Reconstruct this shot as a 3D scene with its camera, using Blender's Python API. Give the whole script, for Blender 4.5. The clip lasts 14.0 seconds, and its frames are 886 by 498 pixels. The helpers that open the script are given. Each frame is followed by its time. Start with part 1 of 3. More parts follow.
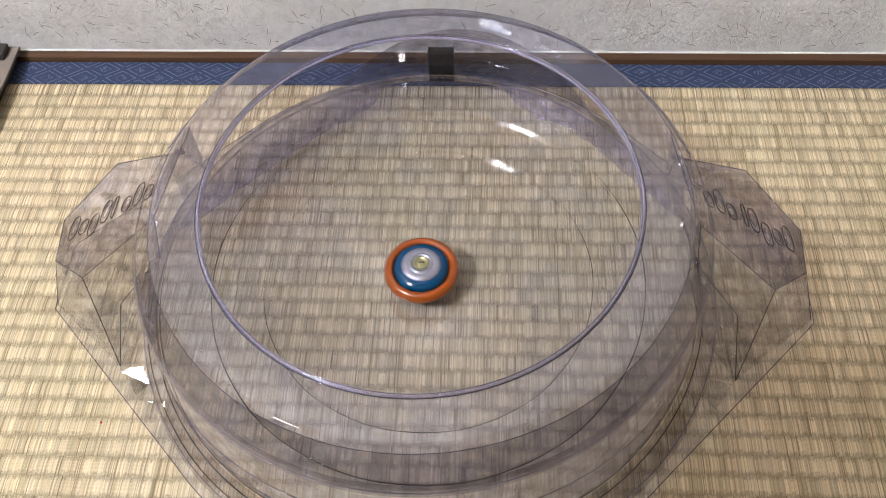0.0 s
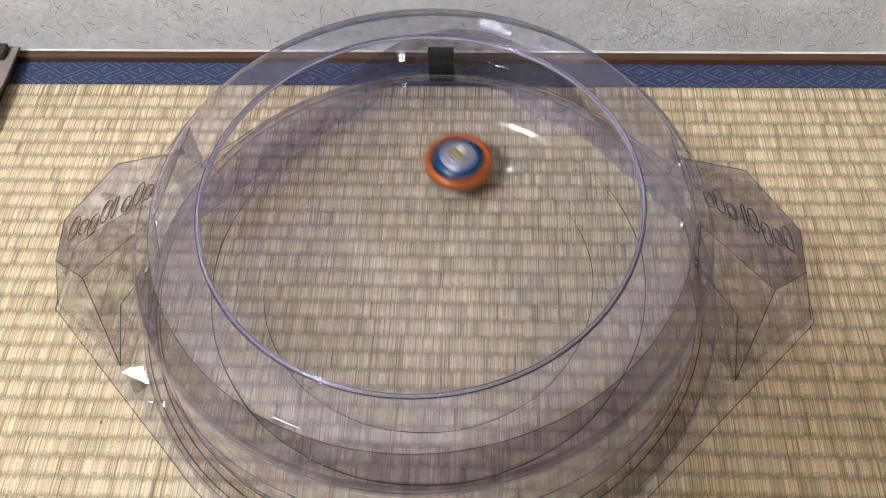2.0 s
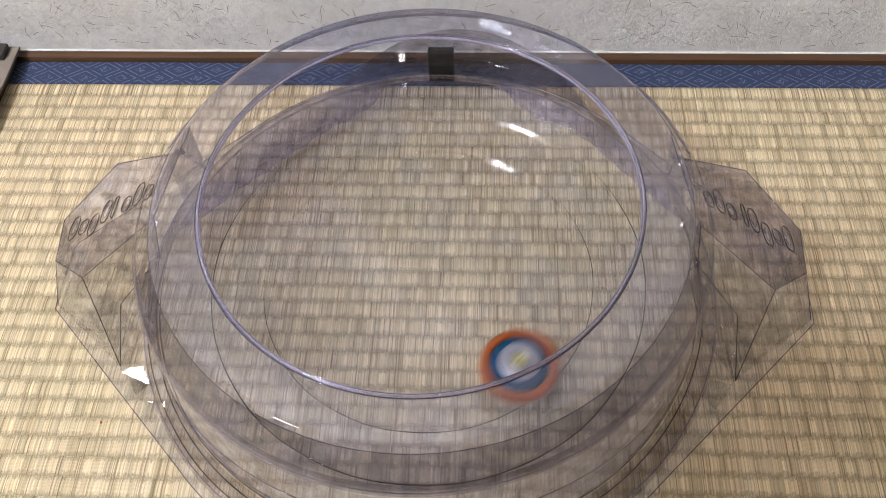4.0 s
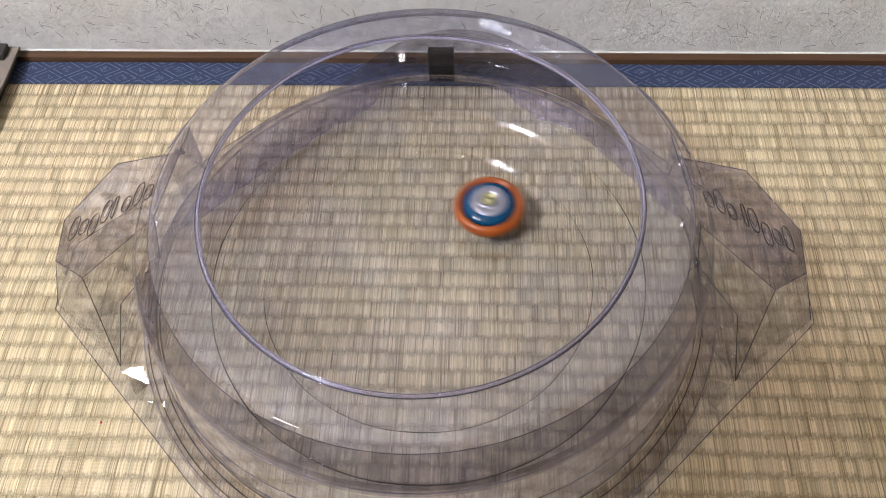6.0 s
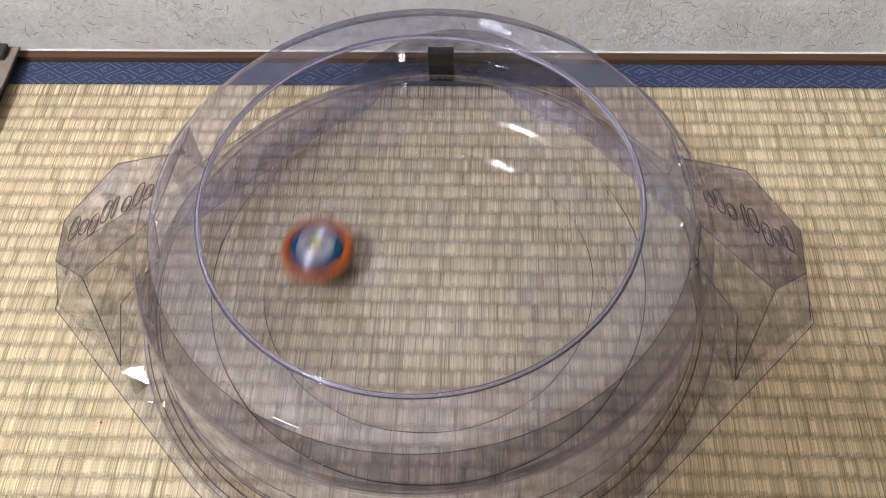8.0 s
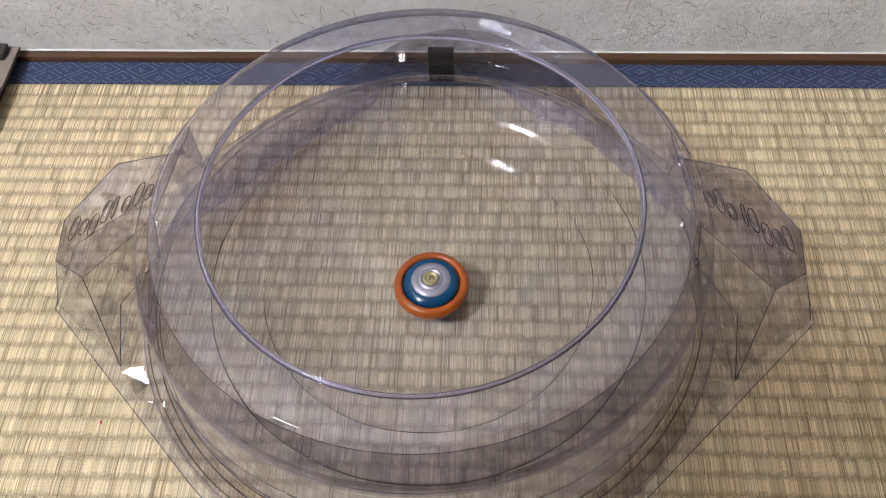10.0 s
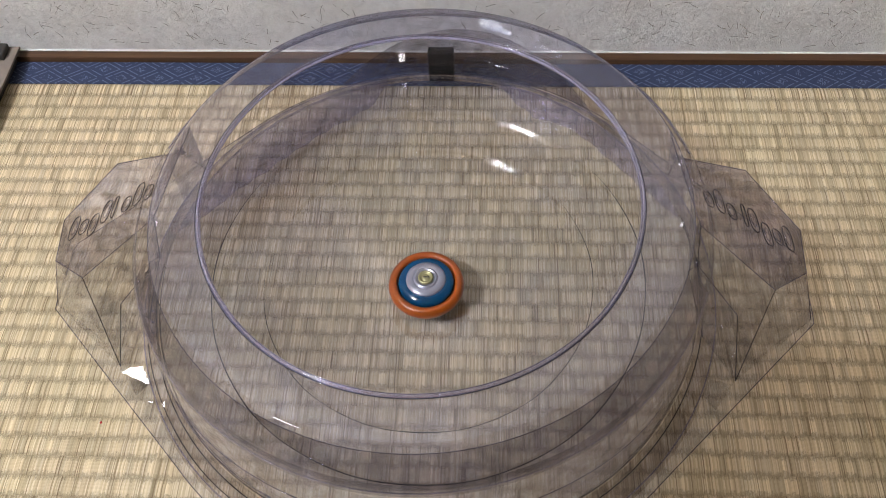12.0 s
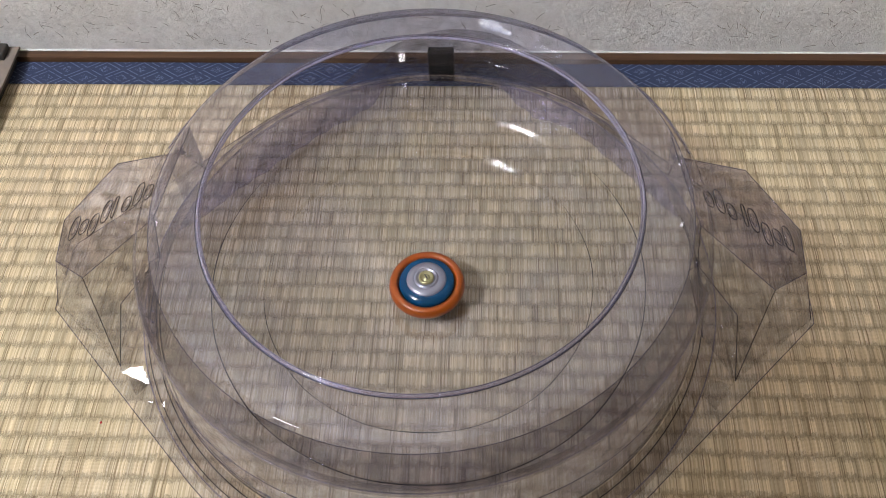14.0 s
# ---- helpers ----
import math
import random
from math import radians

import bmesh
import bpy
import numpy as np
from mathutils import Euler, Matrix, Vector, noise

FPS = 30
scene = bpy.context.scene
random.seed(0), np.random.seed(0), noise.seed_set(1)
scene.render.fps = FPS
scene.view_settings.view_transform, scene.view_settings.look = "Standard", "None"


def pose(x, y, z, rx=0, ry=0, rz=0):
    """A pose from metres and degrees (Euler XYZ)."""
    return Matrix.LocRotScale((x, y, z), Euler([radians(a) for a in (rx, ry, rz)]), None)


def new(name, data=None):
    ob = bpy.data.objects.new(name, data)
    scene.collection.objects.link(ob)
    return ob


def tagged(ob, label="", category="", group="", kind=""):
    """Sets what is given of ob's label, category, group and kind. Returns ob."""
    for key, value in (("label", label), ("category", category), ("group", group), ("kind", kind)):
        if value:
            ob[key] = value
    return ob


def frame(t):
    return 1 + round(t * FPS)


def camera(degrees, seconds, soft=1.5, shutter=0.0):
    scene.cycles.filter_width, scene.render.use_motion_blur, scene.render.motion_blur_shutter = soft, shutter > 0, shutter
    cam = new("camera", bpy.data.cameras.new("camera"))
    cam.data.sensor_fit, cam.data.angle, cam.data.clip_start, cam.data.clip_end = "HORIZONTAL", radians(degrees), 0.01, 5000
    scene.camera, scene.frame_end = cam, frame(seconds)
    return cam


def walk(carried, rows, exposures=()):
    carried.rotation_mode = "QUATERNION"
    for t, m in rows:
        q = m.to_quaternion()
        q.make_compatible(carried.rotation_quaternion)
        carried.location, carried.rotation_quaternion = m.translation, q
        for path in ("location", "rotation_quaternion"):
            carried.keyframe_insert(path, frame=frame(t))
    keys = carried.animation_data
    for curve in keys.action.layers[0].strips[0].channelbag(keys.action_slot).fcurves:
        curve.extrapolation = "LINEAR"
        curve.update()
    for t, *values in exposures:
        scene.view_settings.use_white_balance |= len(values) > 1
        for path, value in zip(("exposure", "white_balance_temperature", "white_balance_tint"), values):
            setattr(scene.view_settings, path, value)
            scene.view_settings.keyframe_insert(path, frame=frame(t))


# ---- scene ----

# ---- camera: it stands still over the tatami ----
cam = camera(55.0, 14.0, soft=1.0, shutter=0.34)
EYE = pose(0.0472, -0.3585, 0.5976, 33.319, 1.948, 2.339)
walk(cam, [(0.0, EYE), (14.0, EYE)], exposures=[(0.0, 0.30), (1.5, 0.27), (8.2, 0.27), (10.5, 0.07), (11.5, 0.0), (14.0, 0.0)])
scene.cycles.transparent_max_bounces = 32

# ---- world and lamps ----
world = bpy.data.worlds.new("room_air")
world.use_nodes = True
world.node_tree.nodes["Background"].inputs["Color"].default_value = (0.8, 0.85, 1.0, 1)
world.node_tree.nodes["Background"].inputs["Strength"].default_value = 0.05
scene.world = world

LAMP = Vector((-1.30, -0.92, 2.15))
lamp_data = bpy.data.lights.new("globe_lamp_light", "POINT")
lamp_data.shadow_soft_size = 0.165
lamp_data.energy, lamp_data.color = 1195.0, (0.90, 0.97, 1.12)
new("globe_lamp_light", lamp_data).location = LAMP

TUBE = Vector((-0.37, -1.70, 2.33))
tube_data = bpy.data.lights.new("tube_lamp_light", "AREA")
tube_data.shape, tube_data.size, tube_data.size_y = "RECTANGLE", 1.25, 0.014
tube_data.energy, tube_data.color = 14.0, (0.93, 0.97, 1.06)
new("tube_lamp_light", tube_data).location = TUBE


# ---- material tools ----
class Tree:
    """Small builder of shader nodes."""

    def __init__(self, name):
        self.mat = bpy.data.materials.new(name)
        self.mat.use_nodes = True
        self.nt = self.mat.node_tree
        self.nt.nodes.clear()
        self.out = self.nt.nodes.new("ShaderNodeOutputMaterial")

    def node(self, kind, **values):
        n = self.nt.nodes.new("ShaderNode" + kind)
        for key, value in values.items():
            if key == "operation":
                n.operation = value
            elif key == "blend":
                n.data_type, n.blend_type = "RGBA", value
            elif key == "wave":
                n.wave_type = value
            elif key == "feature":
                n.feature = value
        return n

    def put(self, sock, value):
        if isinstance(value, bpy.types.NodeSocket):
            self.nt.links.new(value, sock)
        elif value is not None:
            sock.default_value = value

    def math(self, op, a, b=None, c=None):
        n = self.node("Math", operation=op)
        for i, v in enumerate((a, b, c)):
            self.put(n.inputs[i], v)
        return n.outputs[0]

    def coords(self):
        return self.node("TexCoord").outputs["Object"]

    def scaled(self, vec, s, loc=(0, 0, 0), rot=(0, 0, 0)):
        n = self.node("Mapping")
        self.put(n.inputs["Vector"], vec)
        n.inputs["Scale"].default_value = s
        n.inputs["Location"].default_value = loc
        n.inputs["Rotation"].default_value = rot
        return n.outputs[0]

    def noise(self, vec, scale, detail=3.0, rough=0.55, distort=0.0):
        n = self.node("TexNoise")
        self.put(n.inputs["Vector"], vec)
        n.inputs["Scale"].default_value, n.inputs["Detail"].default_value = scale, detail
        n.inputs["Roughness"].default_value, n.inputs["Distortion"].default_value = rough, distort
        return n.outputs[0]

    def ramp(self, fac, stops):
        n = self.node("ValToRGB")
        self.put(n.inputs[0], fac)
        e = n.color_ramp.elements
        while len(e) < len(stops):
            e.new(0.5)
        for el, (at, col) in zip(e, stops):
            el.position, el.color = at, (*col, 1) if len(col) == 3 else col
        return n.outputs[0]

    def mix(self, fac, a, b, mode="MIX"):
        n = self.node("Mix", blend=mode)
        self.put(n.inputs[0], fac)
        for i, v in ((6, a), (7, b)):
            self.put(n.inputs[i], (*v, 1) if isinstance(v, tuple) and len(v) == 3 else v)
        return n.outputs[2]

    def bump(self, height, strength=0.3, distance=0.001):
        n = self.node("Bump")
        self.put(n.inputs["Height"], height)
        n.inputs["Strength"].default_value, n.inputs["Distance"].default_value = strength, distance
        return n.outputs[0]

    def principled(self, color, rough=0.5, normal=None, metal=0.0, spec=0.5, coat=0.0, sheen=0.0, glow=0.0):
        n = self.node("BsdfPrincipled")
        self.put(n.inputs["Base Color"], (*color, 1) if isinstance(color, tuple) and len(color) == 3 else color)
        self.put(n.inputs["Roughness"], rough)
        self.put(n.inputs["Metallic"], metal)
        self.put(n.inputs["Specular IOR Level"], spec)
        self.put(n.inputs["Coat Weight"], coat)
        self.put(n.inputs["Sheen Weight"], sheen)
        if glow:
            self.put(n.inputs["Emission Color"], (1.0, 0.93, 0.82, 1))
            self.put(n.inputs["Emission Strength"], glow)
        if normal is not None:
            self.put(n.inputs["Normal"], normal)
        self.nt.links.new(n.outputs[0], self.out.inputs["Surface"])
        return self.mat


def plain(name, color, rough=0.5, metal=0.0, grain=120.0, amount=0.18, bump=0.12, coat=0.0, spec=0.5):
    t = Tree(name)
    c = t.coords()
    fine, broad = t.noise(c, grain, 4), t.noise(c, grain / 12, 2)
    f = t.math("ADD", t.math("MULTIPLY", fine, 0.6), t.math("MULTIPLY", broad, 0.4))
    lo = tuple(v * (1 - amount) for v in color)
    hi = tuple(min(1.0, v * (1 + amount)) for v in color)
    col = t.ramp(f, [(0.3, lo), (0.7, hi)])
    return t.principled(col, t.math("ADD", t.math("MULTIPLY", fine, 0.12), rough - 0.06), t.bump(fine, bump, 0.0006), metal, spec, coat)


def make_rush():
    t = Tree("woven_rush")
    c = t.coords()
    sep = t.node("SeparateXYZ")
    t.put(sep.inputs[0], c)
    x, y = sep.outputs[0], sep.outputs[1]
    row = t.math("DIVIDE", t.math("SUBTRACT", 0.2215, y), 0.015)
    rid = t.math("FLOOR", row)
    inrow = t.math("FRACT", row)

    def white(a, b):
        comb = t.node("CombineXYZ")
        t.put(comb.inputs[0], a)
        t.put(comb.inputs[1], b)
        n = t.node("TexWhiteNoise")
        n.noise_dimensions = "2D"
        t.put(n.inputs["Vector"], comb.outputs[0])
        return n.outputs[0]

    # single rushes, uneven in width, each with a tone that it keeps and a tone of the row
    wob = t.node("CombineXYZ")
    t.put(wob.inputs[0], t.math("MULTIPLY", x, 90.0))
    t.put(wob.inputs[1], t.math("MULTIPLY", rid, 0.7))
    sway = t.noise(wob.outputs[0], 1.0, 2.0, 0.6)
    xi = t.math("ADD", t.math("DIVIDE", x, 0.00074), t.math("MULTIPLY", sway, 2.4))
    rush = t.math("FLOOR", xi)
    across = t.math("MULTIPLY", t.math("ABSOLUTE", t.math("SUBTRACT", t.math("FRACT", xi), 0.5)), 2.0)
    long_tone = white(rush, t.math("FLOOR", t.math("DIVIDE", row, 3.0)))
    row_tone = white(rush, rid)
    tone = t.math("ADD", t.math("MULTIPLY", long_tone, 0.45), t.math("MULTIPLY", row_tone, 0.55))
    base = t.ramp(tone, [(0.06, (0.29, 0.215, 0.120)), (0.22, (0.50, 0.395, 0.245)), (0.50, (0.665, 0.545, 0.36)), (0.90, (0.85, 0.74, 0.55))])
    # bundles of rush that differ from their neighbours, row by row
    bundle = white(t.math("FLOOR", t.math("ADD", t.math("DIVIDE", xi, 7.0), t.math("MULTIPLY", white(rid, 5.0), 3.0))), t.math("ADD", rid, 13.0))
    base = t.mix(1.0, base, t.ramp(bundle, [(0.10, (0.80, 0.79, 0.77)), (0.45, (1.0, 1.0, 1.0)), (0.95, (1.10, 1.10, 1.09))]), "MULTIPLY")
    # shade in the gaps between rushes, put into the colour as dark lines
    gap = t.math("MULTIPLY", t.math("GREATER_THAN", across, 0.72), t.math("GREATER_THAN", white(rush, t.math("ADD", t.math("FLOOR", t.math("DIVIDE", t.math("ADD", row, 1.5), 4.0)), 77.0)), 0.66))
    col = t.mix(t.math("MULTIPLY", gap, 0.34), base, (0.20, 0.13, 0.065))
    wear = t.ramp(t.noise(c, 5.0, 3), [(0.35, (0.90, 0.91, 0.86)), (0.65, (1.0, 0.98, 0.96))])
    col = t.mix(1.0, col, wear, "MULTIPLY")
    # hemp thread and pinched brown rush along each seam, gap shade painted in dashes
    seam = t.math("MULTIPLY", t.math("ABSOLUTE", t.math("SUBTRACT", inrow, 0.5)), 2.0)
    reach = t.math("ADD", 0.44, t.math("MULTIPLY", white(rush, t.math("ADD", rid, 31.0)), 0.50))
    dash = t.math("MULTIPLY", t.math("GREATER_THAN", seam, reach), t.math("GREATER_THAN", across, 0.40))
    col = t.mix(t.math("MULTIPLY", dash, 0.62), col, (0.13, 0.085, 0.042))
    band = t.ramp(t.math("ADD", seam, t.math("MULTIPLY", t.math("SUBTRACT", row_tone, 0.5), 0.50)), [(0.55, (0, 0, 0)), (0.98, (1, 1, 1))])
    col = t.mix(t.math("MULTIPLY", band, 0.27), col, (0.27, 0.20, 0.115))
    height = t.math("SUBTRACT", 1.0, t.math("MULTIPLY", across, across))
    return t.principled(col, 0.46, t.bump(t.math("ADD", height, t.math("MULTIPLY", tone, 0.8)), 0.5, 0.0007), spec=0.4)


def make_border_cloth():
    t = Tree("navy_border_cloth")
    c = t.coords()
    sep = t.node("SeparateXYZ")
    t.put(sep.inputs[0], c)
    u = t.math("ADD", t.math("DIVIDE", t.math("SUBTRACT", sep.outputs[0], -0.2963), 0.0376), 0.5)
    v = t.math("DIVIDE", t.math("SUBTRACT", sep.outputs[1], 0.2405), 0.0234)
    a = t.math("FRACT", t.math("ADD", t.math("ADD", u, v), 40.0))
    b = t.math("FRACT", t.math("ADD", t.math("SUBTRACT", u, v), 40.0))
    da = t.math("ABSOLUTE", t.math("SUBTRACT", a, 0.5))
    db = t.math("ABSOLUTE", t.math("SUBTRACT", b, 0.5))
    edge = t.math("MAXIMUM", da, db)
    line1 = t.math("LESS_THAN", t.math("ABSOLUTE", t.math("SUBTRACT", edge, 0.395)), 0.022)
    core = t.math("LESS_THAN", edge, 0.20)
    weave = t.noise(t.scaled(c, (900, 420, 1)), 1.0, 1.0)
    dots = t.math("GREATER_THAN", weave, 0.53)
    motif = t.math("MULTIPLY", core, dots)
    patt = t.math("MAXIMUM", line1, motif)
    broken = t.math("GREATER_THAN", t.noise(c, 160.0, 2), 0.42)
    patt = t.math("MULTIPLY", patt, broken)
    ground = t.ramp(t.noise(t.scaled(c, (1400, 1400, 1)), 1.0, 2), [(0.3, (0.016, 0.025, 0.066)), (0.7, (0.028, 0.042, 0.098))])
    # the weave's sheen is partly put into this paler pattern colour
    col = t.mix(t.math("MULTIPLY", patt, 0.52), ground, (0.17, 0.23, 0.36))
    rough = t.math("SUBTRACT", 0.62, t.math("MULTIPLY", patt, 0.25))
    return t.principled(col, rough, t.bump(t.math("ADD", patt, t.math("MULTIPLY", weave, 0.6)), 0.35, 0.0005), spec=0.4, sheen=0.1)


def make_plaster():
    t = Tree("fibre_plaster")
    c = t.coords()
    flat = t.scaled(c, (1, 0, 1))
    warp = t.noise(flat, 55.0, 3, 0.6, 1.6)
    fib = t.noise(t.scaled(flat, (1, 1, 1.4)), 300.0, 4, 0.7, 3.0)
    blot = t.noise(flat, 14.0, 2)
    f = t.math("ADD", t.math("MULTIPLY", warp, 0.5), t.math("MULTIPLY", fib, 0.5))
    col = t.ramp(f, [(0.36, (0.74, 0.71, 0.675)), (0.5, (0.89, 0.86, 0.825)), (0.64, (0.96, 0.935, 0.90))])
    col = t.mix(1.0, col, t.ramp(blot, [(0.35, (0.93, 0.92, 0.91)), (0.65, (1, 1, 1))]), "MULTIPLY")
    h = t.math("ADD", warp, t.math("MULTIPLY", fib, 1.1))
    return t.principled(col, 0.85, t.bump(h, 1.0, 0.0026), spec=0.25)


def make_wood(name, dark, light, grain=(6, 220, 220)):
    t = Tree(name)
    c = t.coords()
    g = t.noise(t.scaled(c, grain), 1.0, 4, 0.6, 0.4)
    fine = t.noise(t.scaled(c, (grain[0] * 5, grain[1] * 4, grain[2] * 4)), 1.0, 2)
    col = t.ramp(t.math("ADD", t.math("MULTIPLY", g, 0.7), t.math("MULTIPLY", fine, 0.3)), [(0.3, dark), (0.7, light)])
    return t.principled(col, 0.55, t.bump(g, 0.2, 0.0006), spec=0.35)


def make_plastic(name, tint, haze, haze_color=(0.72, 0.70, 0.82), rough=0.015, shine=0.085, wavy=0.14, mottle=0.10):
    """Thin clear sheet: what lies behind shows through, tinted; gloss by Fresnel, a veil of painted reflection and
    scuffs.
    """
    t = Tree(name)
    c = t.coords()
    smear = t.noise(c, 18.0, 4, 0.6, 0.8)
    scuff = t.noise(t.scaled(c, (300, 90, 200)), 1.0, 3, 0.7)
    wav = t.noise(c, 26.0, 2)
    normal = t.bump(t.math("ADD", wav, t.math("MULTIPLY", scuff, 0.02)), wavy, 0.0025)
    clear = t.node("BsdfTransparent")
    # mottling that wavy refraction would give, put into the tint
    thick = t.noise(c, 75.0, 3, 0.6, 0.5)
    t.put(clear.inputs["Color"], t.ramp(thick, [(0.33, tuple(v * (1.0 - mottle) for v in tint)), (0.67, tuple(min(1.0, v * (1.0 + 0.7 * mottle)) for v in tint))]))
    gloss = t.node("BsdfGlossy")
    t.put(gloss.inputs["Color"], (0.96, 0.96, 1.0, 1))
    t.put(gloss.inputs["Roughness"], t.math("ADD", rough, t.math("MULTIPLY", smear, 0.03)))
    t.put(gloss.inputs["Normal"], normal)
    veil = t.node("BsdfDiffuse")
    t.put(veil.inputs["Color"], (*haze_color, 1))
    m1 = t.node("MixShader")
    t.put(m1.inputs[0], t.math("MULTIPLY", t.ramp(smear, [(0.42, (0.15, 0.15, 0.15)), (0.66, (1.6, 1.6, 1.6))]), haze))
    t.put(m1.inputs[1], clear.outputs[0])
    t.put(m1.inputs[2], veil.outputs[0])
    facing = t.node("LayerWeight")
    facing.inputs["Blend"].default_value = 0.5
    t.put(facing.inputs["Normal"], normal)
    grazing = t.math("POWER", facing.outputs["Facing"], 4.5)
    m2 = t.node("MixShader")
    t.put(m2.inputs[0], t.math("ADD", shine, t.math("MULTIPLY", grazing, 0.90 - shine)))
    t.put(m2.inputs[1], m1.outputs[0])
    t.put(m2.inputs[2], gloss.outputs[0])
    t.nt.links.new(m2.outputs[0], t.out.inputs["Surface"])
    return t.mat


def make_solid_clear(name, color):
    """Thick clear plastic that bends what is seen through it."""
    t = Tree(name)
    c = t.coords()
    wav = t.noise(c, 60.0, 2)
    n = t.node("BsdfPrincipled")
    t.put(n.inputs["Base Color"], t.ramp(wav, [(0.3, tuple(v * 0.95 for v in color)), (0.7, color)]))
    t.put(n.inputs["Roughness"], 0.06)
    t.put(n.inputs["IOR"], 1.45)
    t.put(n.inputs["Transmission Weight"], 0.88)
    t.put(n.inputs["Normal"], t.bump(wav, 0.15, 0.0006))
    t.nt.links.new(n.outputs[0], t.out.inputs["Surface"])
    return t.mat


RUSH, BORDER, PLASTER = make_rush(), make_border_cloth(), make_plaster()
SILL_WOOD = make_wood("sill_wood", (0.045, 0.020, 0.010), (0.125, 0.064, 0.030))
# one clear plastic in several tints; bright and dark reflections are put into them
CLEAR = make_plastic("clear_plastic", (0.840, 0.832, 0.872), 0.014, (0.60, 0.60, 0.80), shine=0.06, mottle=0.14)
SHADED_CLEAR = make_plastic("shaded_clear_plastic", (0.610, 0.590, 0.630), 0.022, (0.58, 0.57, 0.72), shine=0.06, mottle=0.20)
FLANGE_CLEAR = make_plastic("brightened_clear_plastic", (0.885, 0.885, 0.940), 0.055, (0.62, 0.63, 0.86))
SMOKE = make_plastic("clear_bowl_plastic", (0.825, 0.835, 0.870), 0.065, (0.64, 0.64, 0.78), 0.075)
SKIRT_CLEAR = make_plastic("skirt_plastic", (0.730, 0.710, 0.735), 0.045, (0.60, 0.57, 0.62), wavy=0.4, mottle=0.20)
# violet tint standing in for dim reflection on the bowl's outer slope
VIOLET_SHADE = make_plastic("violet_shade_plastic", (0.745, 0.735, 0.850), 0.045, (0.55, 0.54, 0.72))
POCKET_CLEAR = make_plastic("pale_pocket_plastic", (0.945, 0.935, 0.935), 0.030, (0.66, 0.63, 0.66), wavy=0.6, mottle=0.22)
PANEL_CLEAR = make_plastic("shaded_panel_plastic", (0.755, 0.720, 0.760), 0.060, (0.58, 0.54, 0.64), wavy=0.6, mottle=0.22)
HAZY_EDGE = make_plastic("hazy_edge_plastic", (0.72, 0.70, 0.72), 0.09, (0.66, 0.63, 0.66), 0.10)
# bluish rough sheet for the highlight patches added to the flange
HIGHLIGHT_PATCH = make_plastic("highlight_patch_plastic", (0.90, 0.90, 0.96), 0.05, (0.70, 0.72, 0.95), 0.34, 0.030)
RIM_CLEAR = make_solid_clear("clear_plastic_rim", (0.74, 0.73, 0.965))
# edge and line tints carry the dark refraction at bends
CLEAR_EDGE = make_plastic("clear_plastic_edge", (0.56, 0.54, 0.62), 0.06, (0.60, 0.58, 0.85), 0.03, 0.12)
CREASE = make_plastic("dark_bend_plastic", (0.13, 0.125, 0.14), 0.02)
RIDGE = make_plastic("dark_ridge_line", (0.13, 0.125, 0.14), 0.02, rough=0.08, shine=0.10)
ORANGE = plain("orange_plastic", (0.31, 0.063, 0.004), 0.34, grain=300, amount=0.10, bump=0.03, coat=0.3)
BLUE = plain("blue_plastic", (0.001, 0.047, 0.120), 0.16, grain=300, amount=0.12, bump=0.02, coat=0.15, spec=0.35)
SILVER = plain("silver_metal", (0.33, 0.33, 0.40), 0.34, 0.62, grain=400, amount=0.12, bump=0.03)
GOLD = plain("gold_metal", (0.42, 0.39, 0.21), 0.30, 0.6, grain=500, amount=0.10, bump=0.03)
BLACK = plain("black_plastic", (0.006, 0.006, 0.007), 0.6, grain=200, amount=0.2, bump=0.05, spec=0.15)
CARD = plain("grey_board", (0.20, 0.165, 0.135), 0.75, grain=160, amount=0.12, bump=0.15)
# also colours the board's shaded side and the bolt's slot
CARD_DARK = plain("dark_board", (0.035, 0.03, 0.028), 0.7, grain=160, amount=0.2, bump=0.15)
PAINT = plain("lamp_paint", (0.62, 0.60, 0.57), 0.7, grain=60, amount=0.05)
CEILING_WOOD = make_wood("ceiling_wood", (0.34, 0.27, 0.20), (0.50, 0.42, 0.32), (2, 60, 60))
DARK_SURROUND = make_wood("dark_surround", (0.045, 0.028, 0.018), (0.10, 0.065, 0.042), (60, 60, 2))
LIT_GLOBE = Tree("lit_globe").principled((0.8, 0.8, 0.8), 0.6, glow=30.0)
RED_FLECK = plain("red_fleck", (0.45, 0.02, 0.015), 0.6)
BROWN_STRAW = plain("brown_straw", (0.20, 0.16, 0.115), 0.8, grain=500)
PALE_STRAW = plain("pale_straw", (0.86, 0.845, 0.81), 0.85, grain=500)


# ---- mesh tools ----
def mesh_of(name, bm, material, smooth=True):
    me = bpy.data.meshes.new(name)
    bm.to_mesh(me)
    bm.free()
    for p in me.polygons:
        p.use_smooth = smooth
    me.materials.append(material)
    return me


def part(name, bm, material, parent=None, label="", smooth=True):
    ob = new(name, mesh_of(name, bm, material, smooth))
    if parent is not None:
        ob.parent = parent
    if label:
        tagged(ob, label)
    return ob


def raw(name, verts, faces, material, parent=None, smooth=True):
    me = bpy.data.meshes.new(name)
    me.from_pydata(verts, [], faces)
    me.update()
    for p in me.polygons:
        p.use_smooth = smooth
    me.materials.append(material)
    ob = new(name, me)
    if parent is not None:
        ob.parent = parent
    return ob


